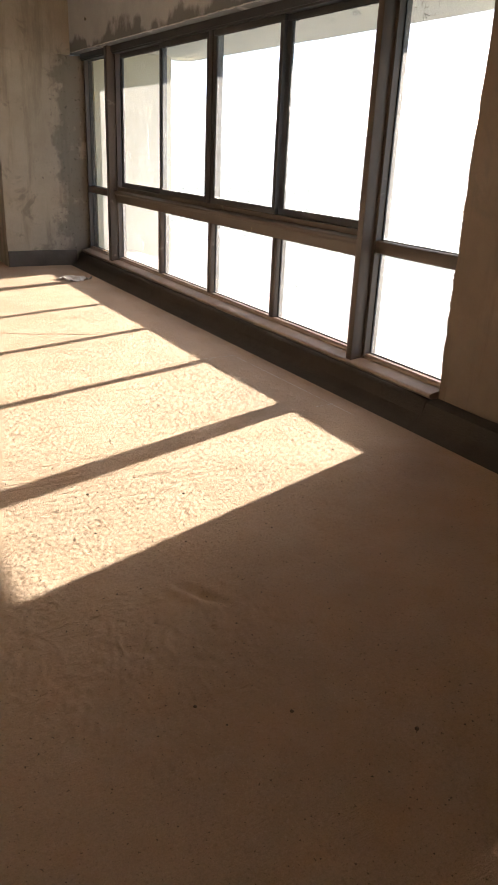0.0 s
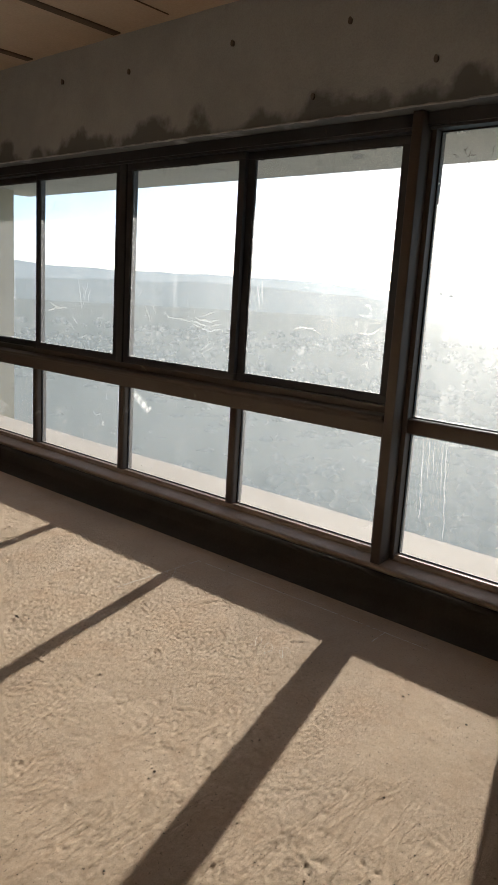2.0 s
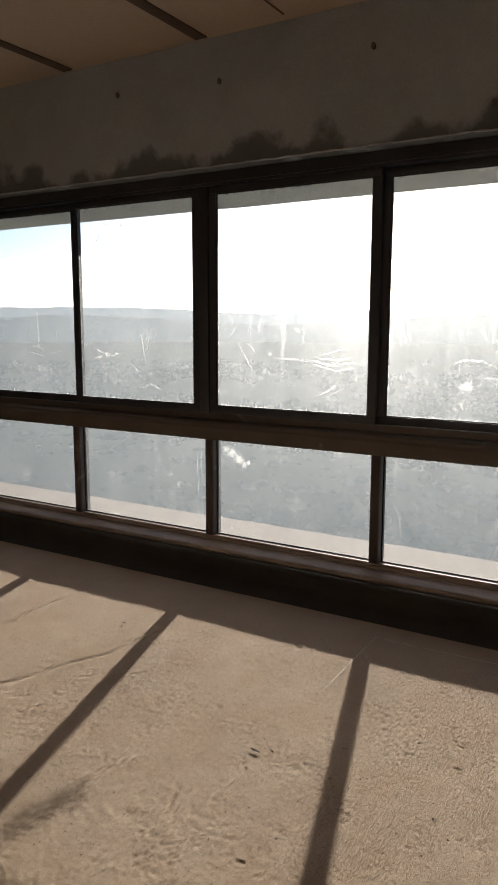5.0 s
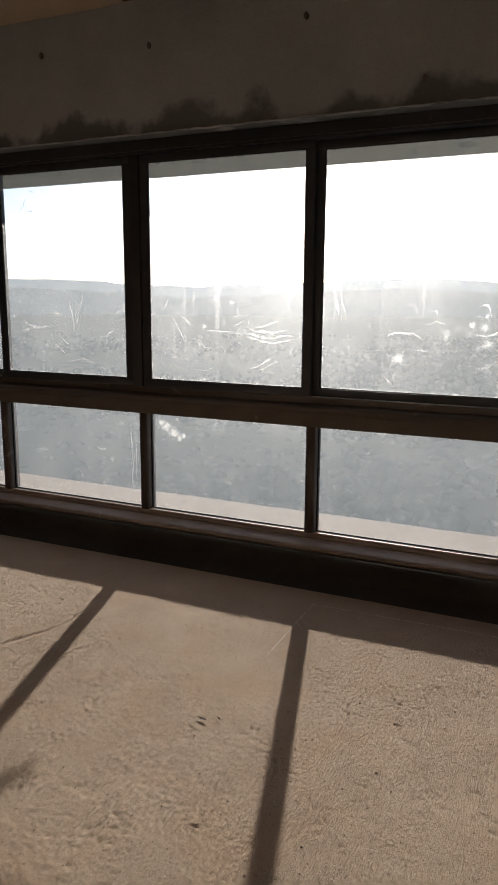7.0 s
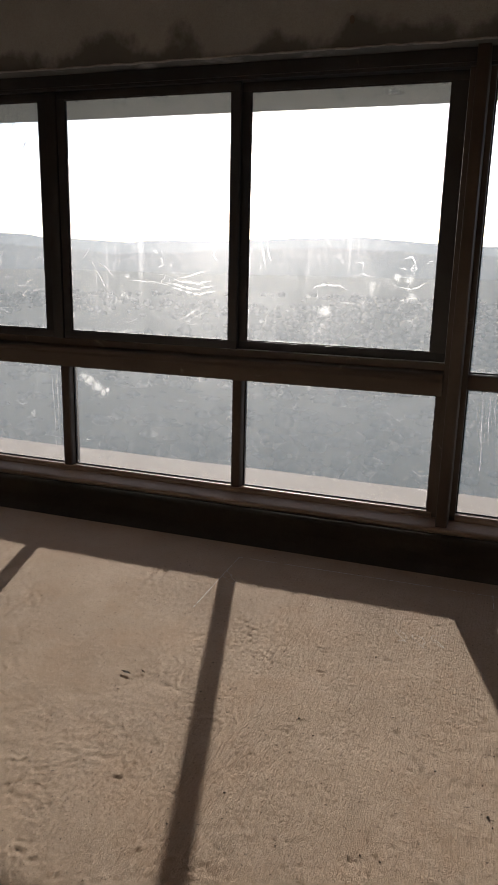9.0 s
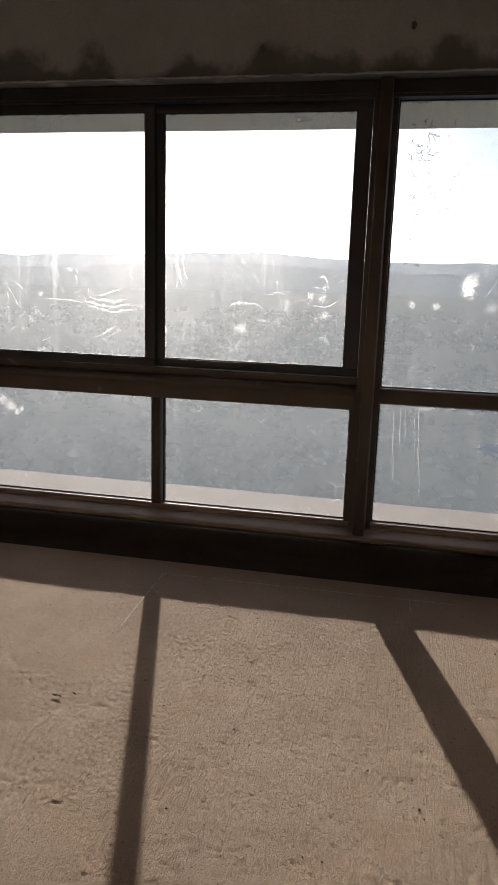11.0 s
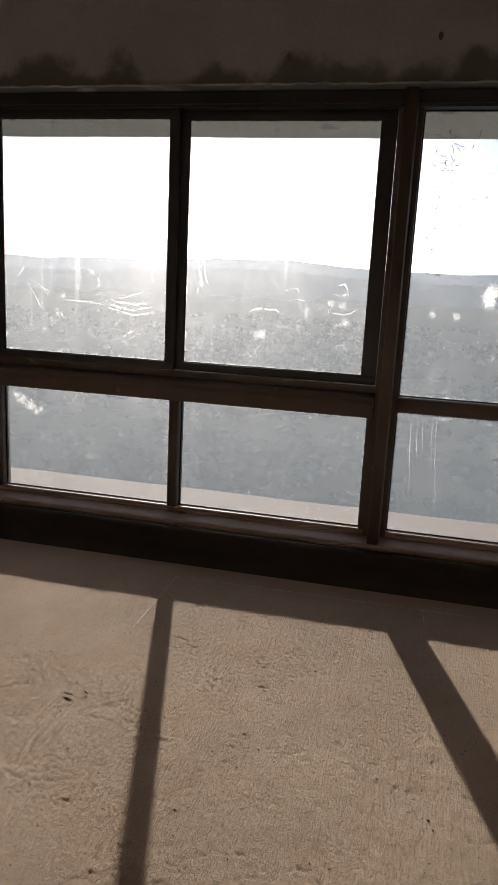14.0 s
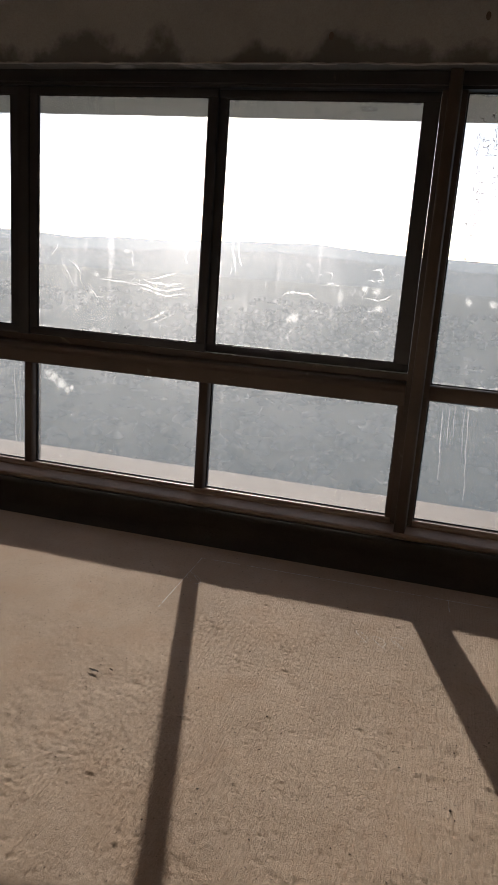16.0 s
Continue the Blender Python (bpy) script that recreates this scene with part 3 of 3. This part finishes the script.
# woods on the plain: many uneven clumps
def woods():
    rng = np.random.default_rng(11)
    base = bmesh.new()
    bmesh.ops.create_icosphere(base, subdivisions=1, radius=1)
    bv = np.array([v.co[:] for v in base.verts])
    bf = np.array([[v.index for v in f.verts] for f in base.faces])
    base.free()
    n = 9000
    r = 110 * (900 / 110) ** rng.random(n)
    a = np.radians(rng.uniform(-35, 75, n))
    keep = np.sin(r * np.cos(a) * 0.021 + 2) + np.sin(r * np.sin(a) * 0.017) + rng.normal(0, 0.7, n) > -0.4
    r, a = r[keep], a[keep]
    verts, faces = [], []
    for i, (d, w) in enumerate(zip(r, a)):
        size = rng.uniform(0.9, 2.6) * (1 + d / 900)
        v = bv * (1 + rng.uniform(-0.3, 0.3, (len(bv), 1))) * np.array([1, 1, rng.uniform(0.6, 1.0)]) * size
        verts.append(v + np.array([d * math.cos(w), d * math.sin(w), GROUND + size * 0.6]))
        faces.append(bf + i * len(bv))
    me = bpy.data.meshes.new("woods")
    me.from_pydata(np.concatenate(verts).tolist(), [], np.concatenate(faces).tolist())
    n = Nodes("tree_crowns")
    rnd = n.add("ShaderNodeNewGeometry").outputs["Random Per Island"]
    n.link(n.mix(rnd, (0.035, 0.055, 0.03, 1), (0.10, 0.12, 0.06, 1)), n.bsdf.inputs["Base Color"])
    n.bsdf.inputs["Roughness"].default_value = 1.0
    # Crowns are nearly all painted haze glow; little of their green is left.
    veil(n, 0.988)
    me.materials.append(n.mat)
    me.shade_smooth()
    tagged(new("woods", me), "scattered green tree crowns on the plain below", "trees", kind="stuff")


woods()
M_WHITE = surface("whitewash", (0.66, 0.65, 0.62), (0.8, 0.79, 0.76), 0.9, 0.3, 4, 0.0)
M_ROOF = surface("sheet_roof", (0.55, 0.54, 0.52), (0.72, 0.7, 0.68), 0.7, 0.4, 4, 0.0)


def house(x, y, wide, deep, high, turn):
    ob = tagged(new("house"), "small whitewashed house with a pale sheet roof below", "house", "houses on the plain")
    ob.matrix_world = pose(x, y, GROUND, 0, 0, turn)
    part("wall", box(-wide / 2, wide / 2, -deep / 2, deep / 2, -1, high), M_WHITE, ob)
    w, d = wide / 2 + 0.5, deep / 2 + 0.5
    part("roof", prism([(-w, high), (0, high + wide * 0.2), (w, high), (w, high + 0.2), (0, high + wide * 0.2 + 0.2), (-w, high + 0.2)], "y", -d, d), M_ROOF, ob, "pale sheet roof")
    for k in (-1, 1):
        part("window", box(-wide / 2 - 0.05, -wide / 2 + 0.1, k * deep / 4 - 0.6, k * deep / 4 + 0.6, high * 0.35, high * 0.7), M_RUBBER, ob)


for row in ((186, -19, 5, 7, 3, 20), (192, -27, 5, 8, 3, 15), (262, -10, 7, 11, 4, 5), (249, -22, 7, 12, 4, 30)):
    house(*row)

# ---- marks on the glass ----
def ribbon(points, width, x, seed):
    """A thin uneven streak through (y, z) points, lying on the pane."""
    bm = bmesh.new()
    line = []
    for (ya, za), (yb, zb) in zip(points, points[1:]):
        for k in range(8):
            f = k / 8
            line.append((ya + (yb - ya) * f, za + (zb - za) * f))
    line.append(points[-1])
    last = None
    for i, (y, z) in enumerate(line):
        y += 0.010 * noise.noise((i * 0.35, seed, 0))
        z += 0.010 * noise.noise((i * 0.35, seed, 7))
        a, b = line[max(i - 1, 0)], line[min(i + 1, len(line) - 1)]
        dy, dz = b[0] - a[0], b[1] - a[1]
        m = math.hypot(dy, dz) or 1
        w = width * (0.35 + abs(noise.noise((i * 0.6, seed, 3))) * 1.6) * min(1, 0.3 + i * 0.25, 0.3 + (len(line) - 1 - i) * 0.25)
        pair = [bm.verts.new((x, y - dz / m * w, z + dy / m * w)), bm.verts.new((x, y + dz / m * w, z - dy / m * w))]
        if last:
            bm.faces.new((last[0], last[1], pair[1], pair[0]))
        last = pair
    return bm


def blot(y, z, w, h, x, seed):
    """A ragged splash lying on the pane."""
    bm = bmesh.new()
    rim = []
    for k in range(40):
        a = 2 * math.pi * k / 40
        r = 0.75 + 0.75 * noise.noise((math.cos(a) * 0.8, math.sin(a) * 0.8, seed)) + 0.3 * noise.noise((math.cos(a) * 7, math.sin(a) * 7, seed)) + 0.15 * noise.noise((math.cos(a) * 3.5, math.sin(a) * 3.5, seed))
        rim.append(bm.verts.new((x, y + w / 2 * r * math.cos(a), z + h / 2 * r * math.sin(a))))
    bm.faces.new(rim)
    return bm


XS = {"in": INNER - 0.0045, "out": OUTER - 0.0045, "low": GX - 0.0045}
def splash(plane, y, z, w, h, caked=False):
    material = M_CAKED if caked else M_DAB if w * h < 0.0065 else M_SPLASH
    part("cement_splash", blot(y, z, w, h, XS[plane], y * 7.1 + z), material, window, "dried white cement splash on the glass")


def wipe(plane, width, *points):
    part("wipe_mark", ribbon(points, width * 0.0017, XS[plane], points[0][0] * 9.7), M_SMEAR, window, "pale wipe mark on the glass")


# third sash
splash("in", 6.26, 1.48, 0.06, 0.05)
splash("in", 6.07, 1.63, 0.06, 0.04)
splash("in", 6.39, 1.27, 0.05, 0.05)
splash("in", 6.34, 1.33, 0.04, 0.06)
splash("in", 6.3, 1.37, 0.03, 0.05)
splash("in", 6.6, 1.15, 0.1, 0.04)
splash("in", 6.25, 1.15, 0.14, 0.035)
wipe("in", 5, (6, 1.45), (5.85, 1.42), (5.69, 1.44))
wipe("in", 4, (5.98, 1.43), (5.83, 1.39), (5.69, 1.41))
wipe("in", 4, (5.95, 1.47), (5.82, 1.45), (5.72, 1.47))
wipe("in", 3, (5.91, 1.48), (5.77, 1.52))
wipe("in", 3, (5.94, 1.23), (5.79, 1.31))
wipe("in", 3, (5.9, 1.22), (5.76, 1.29))
wipe("in", 3, (6.51, 1.57), (6.44, 1.45), (6.41, 1.4))
wipe("in", 2.5, (6.47, 1.56), (6.36, 1.5))
wipe("in", 2, (6.25, 1.46), (6, 1.44))
# fixed panes
for y, z, w, h in ((6.62, 0.845, 0.09, 0.08), (6.575, 0.81, 0.12, 0.10), (6.525, 0.772, 0.11, 0.11), (6.485, 0.745, 0.06, 0.08), (6.45, 0.765, 0.05, 0.05)):
    splash("low", y, z, w, h, True)
splash("low", 6.11, 0.5, 0.09, 0.12)
splash("low", 8.54, 0.48, 0.24, 0.18)
splash("low", 7.64, 0.58, 0.16, 0.16)
splash("low", 6.93, 0.82, 0.14, 0.09)
splash("low", 7.02, 0.56, 0.06, 0.08)
splash("low", 3.82, 1.59, 0.14, 0.18, True)
splash("low", 3.7, 1.49, 0.11, 0.1)
splash("low", 3.98, 1.49, 0.06, 0.06)
splash("low", 4.11, 1.49, 0.05, 0.05)
splash("low", 4, 0.93, 0.12, 0.03)
splash("low", 3.75, 0.92, 0.14, 0.05)
wipe("low", 1.5, (4.17, 0.92), (4.15, 0.7), (4.14, 0.51))
wipe("low", 1.8, (4.03, 0.93), (4.01, 0.65), (3.99, 0.39))
wipe("low", 1.5, (4.13, 0.92), (4.12, 0.71))
wipe("low", 1.2, (4.05, 0.93), (4.03, 0.6))
wipe("low", 1.5, (4.1, 0.92), (4.09, 0.75))
wipe("low", 1.5, (6.86, 0.9), (6.85, 0.5), (6.85, 0.3))
wipe("low", 1.5, (6.82, 0.9), (6.82, 0.35))
# second sash
splash("in", 7.38, 1.54, 0.14, 0.1)
splash("in", 7.14, 1.45, 0.05, 0.04)
splash("in", 7.42, 1.32, 0.12, 0.06)
wipe("in", 3, (7.32, 1.7), (7.28, 1.55), (7.26, 1.45))
wipe("in", 3, (7.19, 1.66), (7.23, 1.52), (7.27, 1.46))
wipe("in", 4, (7.73, 1.49), (7.58, 1.45), (7.45, 1.46))
wipe("in", 4, (7.72, 1.42), (7.62, 1.45), (7.53, 1.44))
wipe("in", 4, (7.31, 1.22), (7.2, 1.25), (7.12, 1.22))
wipe("in", 3, (7.45, 1.35), (7.35, 1.28))
# first sash
splash("out", 8.81, 1.37, 0.13, 0.1)
splash("out", 8.62, 1.37, 0.08, 0.1)
splash("out", 8.3, 1.32, 0.25, 0.1)
splash("out", 8.34, 1.5, 0.12, 0.12)
wipe("out", 5, (8.34, 1.77), (8.33, 1.6), (8.34, 1.45))
wipe("out", 3, (8.4, 1.5), (8.28, 1.47))
wipe("out", 3, (8.42, 1.45), (8.28, 1.42))
wipe("out", 3, (9.02, 1.6), (8.95, 1.5), (8.85, 1.4))
# fourth sash
splash("out", 5.05, 1.33, 0.09, 0.06)
splash("out", 4.79, 1.47, 0.05, 0.2)
splash("out", 4.6, 1.52, 0.1, 0.11)
splash("out", 4.58, 1.42, 0.09, 0.13)
splash("out", 4.66, 1.53, 0.06, 0.08)
splash("out", 5.02, 2.42, 0.1, 0.07)
splash("out", 4.75, 2.44, 0.16, 0.04)
wipe("out", 3.5, (5.12, 1.45), (5.09, 1.47), (4.97, 1.47))
wipe("out", 2, (4.97, 1.47), (4.93, 1.44))
wipe("out", 2.5, (5.44, 1.74), (5.42, 1.62), (5.41, 1.56))
wipe("out", 2.5, (5.4, 1.74), (5.39, 1.62), (5.37, 1.58))
wipe("out", 4, (4.63, 1.62), (4.59, 1.63), (4.57, 1.58))
wipe("out", 3, (4.66, 1.47), (4.58, 1.46), (4.52, 1.49))
wipe("out", 3, (4.64, 1.4), (4.55, 1.42))
wipes = random.Random(9)
for plane, y0, y1, z0, z1, count in (("out", 8.0, 9.05, 1.2, 1.6, 16), ("in", 6.9, 7.82, 1.17, 1.6, 20), ("in", 5.65, 6.62, 1.17, 1.6, 20), ("out", 4.5, 5.46, 1.18, 1.66, 26), ("low", 3.5, 4.2, 1.1, 1.6, 10),
                                     ("low", 4.5, 5.45, 0.3, 0.85, 12), ("low", 5.65, 6.65, 0.3, 0.85, 12), ("low", 6.85, 7.85, 0.3, 0.85, 12), ("low", 8.05, 9.1, 0.3, 0.85, 10)):
    for i in range(count):
        y, z, a = wipes.uniform(y0, y1), wipes.uniform(z0, z1), wipes.choice((wipes.gauss(0.1, 0.35), wipes.gauss(1.3, 0.3)))
        l, bend = wipes.uniform(0.02, 0.11), wipes.uniform(-0.03, 0.03)
        pts = ((y, z), (y - l * 0.5 * math.cos(a) + bend * math.sin(a), z + l * 0.5 * math.sin(a) + bend * math.cos(a)), (y - l * math.cos(a), z + l * math.sin(a)))
        part("wipe_mark", ribbon(pts, wipes.uniform(0.001, 0.004), XS[plane], wipes.uniform(0, 90)), M_SMEAR, window, "pale wipe mark on the glass")
scr = random.Random(5)
for i in range(96):
    if i < 84:
        y, z = 4.19 - abs(scr.gauss(0, 0.09)), scr.uniform(1.7, 2.42)
        plane = "low"
    else:
        y, z = scr.uniform(6.9, 7.8), scr.uniform(2.2, 2.44)
        plane = "in"
    a, l = scr.uniform(-0.4, 2.2), scr.uniform(0.015, 0.06)
    pts = ((y, z), (y - l * math.cos(a) * 0.5, z + l * math.sin(a) * 0.6), (y - l * math.cos(a), z + l * math.sin(a)))
    part("scratch", ribbon(pts, 0.0017, XS[plane], i * 3.1), M_STONE, window, "dark scuff on the glass")

# ---- small things on the floor ----
def stone_mesh(name, size, seed, material, flat=0.6):
    bm = bmesh.new()
    bmesh.ops.create_icosphere(bm, subdivisions=2, radius=size)
    for v in bm.verts:
        v.co *= 1 + 0.45 * noise.noise(v.co / size * 1.4 + Vector((seed, 0, 0)))
        v.co.z *= flat
    return mesh_of(name, bm, material)


PEBBLES = [(1.27, 3.36, 14), (1.21, 3.35, 9), (1.69, 3.18, 11), (1.75, 3.08, 8), (1.60, 3.97, 10), (2.70, 3.63, 9), (2.70, 3.34, 10), (1.75, 4.14, 8), (1.86, 4.63, 8), (1.41, 4.74, 8), (2.09, 5.06, 7),
           (1.43, 3.12, 8), (1.18, 2.98, 9), (1.9, 2.7, 8), (2.55, 6.6, 10), (1.5, 2.75, 9), (2.2, 2.9, 8), (1.1, 2.5, 7), (2.35, 3.45, 6), (2.73, 3.62, 7), (1.10, 1.83, 11), (1.35, 1.68, 12), (1.64, 1.45, 13), (1.15, 1.72, 7)]
for i, (x, y, s) in enumerate(PEBBLES):
    ob = new("pebble", stone_mesh("pebble", s / 1900, i * 3.3, M_STONE))
    ob.location = (x, y, s / 1900 * 0.35)
    tagged(ob, "small dark crumb of mortar on the screed", "debris", "mortar crumbs")


def leaf(x, y, length, turn, seed):
    bm = bmesh.new()
    rows = []
    for k in range(9):
        f = k / 8
        w = 0.16 * length * math.sin(math.pi * min(0.97, f + 0.03)) * (1 + 0.4 * noise.noise((f * 4, seed, 0)))
        z = 0.003 + 0.001 * abs(math.sin(f * 4 + seed))
        rows.append([bm.verts.new(((f - 0.5) * length, dy * w, z + abs(dy) * 0.002)) for dy in (-1, 0, 1)])
    for a, b in zip(rows, rows[1:]):
        for k in range(2):
            bm.faces.new((a[k], a[k + 1], b[k + 1], b[k]))
    bmesh.ops.solidify(bm, geom=bm.faces[:], thickness=0.001)
    ob = part("dry_leaf", bm, M_LEAF)
    ob.matrix_world = pose(x, y, 0.001, 0, 0, turn)
    tagged(ob, "curled brown dry leaf on the bare screed", "leaf", "dry leaves")


leaf(1.89, 5.35, 0.045, 80, 1)
leaf(1.92, 5.29, 0.026, 60, 2)
leaf(2.59, 6.62, 0.034, 80, 3)

# crumpled paper near the corner
bm = bmesh.new()
bmesh.ops.create_grid(bm, x_segments=22, y_segments=16, size=0.5)
for v in bm.verts:
    q = Vector((v.co.x * 3, v.co.y * 3, 2))
    v.co.z = 0.02 + 0.10 * abs(noise.noise(q * 1.7)) + 0.03 * noise.noise(q * 4)
    v.co.x = v.co.x * 0.30 + 0.02 * noise.noise(q)
    v.co.y = v.co.y * 0.34 + 0.03 * noise.noise(q + Vector((5, 0, 0)))
    v.co.z *= 0.5
bmesh.ops.solidify(bm, geom=bm.faces[:], thickness=0.0015)
paper = part("paper_scrap", bm, M_PAPER)
paper.matrix_world = pose(3.02, 9.22, -0.004, 0, 0, 25)
tagged(paper, "crumpled white paper scrap on the floor", "paper")


# chalk setting-out lines on the screed
def chalk(points, width, seed, label):
    bm = bmesh.new()
    rnd = random.Random(seed)
    for (xa, ya), (xb, yb) in zip(points, points[1:]):
        n = max(2, int(math.hypot(xb - xa, yb - ya) / 0.02))
        dx, dy = xb - xa, yb - ya
        m = math.hypot(dx, dy)
        for k in range(n):
            if rnd.random() < 0.10:
                continue
            f0, f1 = k / n, (k + 1) / n
            w = width * rnd.uniform(0.4, 1.0)
            ox, oy = -dy / m * w, dx / m * w
            z = 0.0055
            corners = [(xa + dx * f0 + ox, ya + dy * f0 + oy), (xa + dx * f1 + ox, ya + dy * f1 + oy), (xa + dx * f1 - ox, ya + dy * f1 - oy), (xa + dx * f0 - ox, ya + dy * f0 - oy)]
            bm.faces.new([bm.verts.new((x, y, z)) for x, y in corners])
    tagged(part("chalk_mark", bm, M_CHALK), label, "chalk mark", "chalk marks", "structure")


chalk(((3.14, 5.34), (2.50, 5.33)), 0.0022, 1, "faint white chalk line on the screed")
chalk(((3.14, 5.34), (3.16, 4.5), (3.17, 3.74)), 0.0022, 2, "faint white chalk line on the screed")
chalk(((3.18, 4.01), (3.03, 4.0)), 0.002, 3, "short chalk tick on the screed")
for cx, cy, seed in ((2.90, 5.31, 1), (2.86, 5.27, 2), (2.60, 4.38, 3), (2.58, 4.30, 4), (2.61, 4.22, 5)):
    chalk([(cx + 0.05 * math.cos(k * 0.7 + seed), cy + 0.032 * math.sin(k * 0.9 + seed)) for k in range(10)], 0.0009, 10 + seed, "scrawled chalk loop on the screed")


# loose grit over the screed
def grit():
    rng = np.random.default_rng(8)
    tet = np.array([(1, 0, 0), (-0.5, 0.87, 0), (-0.5, -0.87, 0), (0.1, 0.1, 1.0), (0.5, 0.6, 0.6)])
    tf = np.array([(0, 4, 3), (0, 1, 4), (1, 3, 4), (1, 2, 3), (2, 0, 3)])
    n = 3000
    verts, faces = [], []
    for i in range(n):
        if i < 1500:
            x, y = rng.uniform(0.3, 3.25), rng.uniform(1.0, 8.5)
        else:
            x, y = rng.normal(1.3, 0.6), rng.normal(3.0, 1.2)
        s = 0.0012 + 0.0035 * rng.random() ** 4
        a = rng.uniform(0, 6.28)
        v = tet * rng.uniform(0.6, 1.3, (5, 3)) * s
        c, d = math.cos(a), math.sin(a)
        verts.append(np.stack([v[:, 0] * c - v[:, 1] * d + x, v[:, 0] * d + v[:, 1] * c + y, v[:, 2] + 0.0005], 1))
        faces.append(tf + 5 * i)
    me = bpy.data.meshes.new("grit")
    me.from_pydata(np.concatenate(verts).tolist(), [], np.concatenate(faces).tolist())
    me.materials.append(M_STONE)
    tagged(new("grit", me), "loose dark grit strewn over the screed", "grit", kind="stuff")


grit()
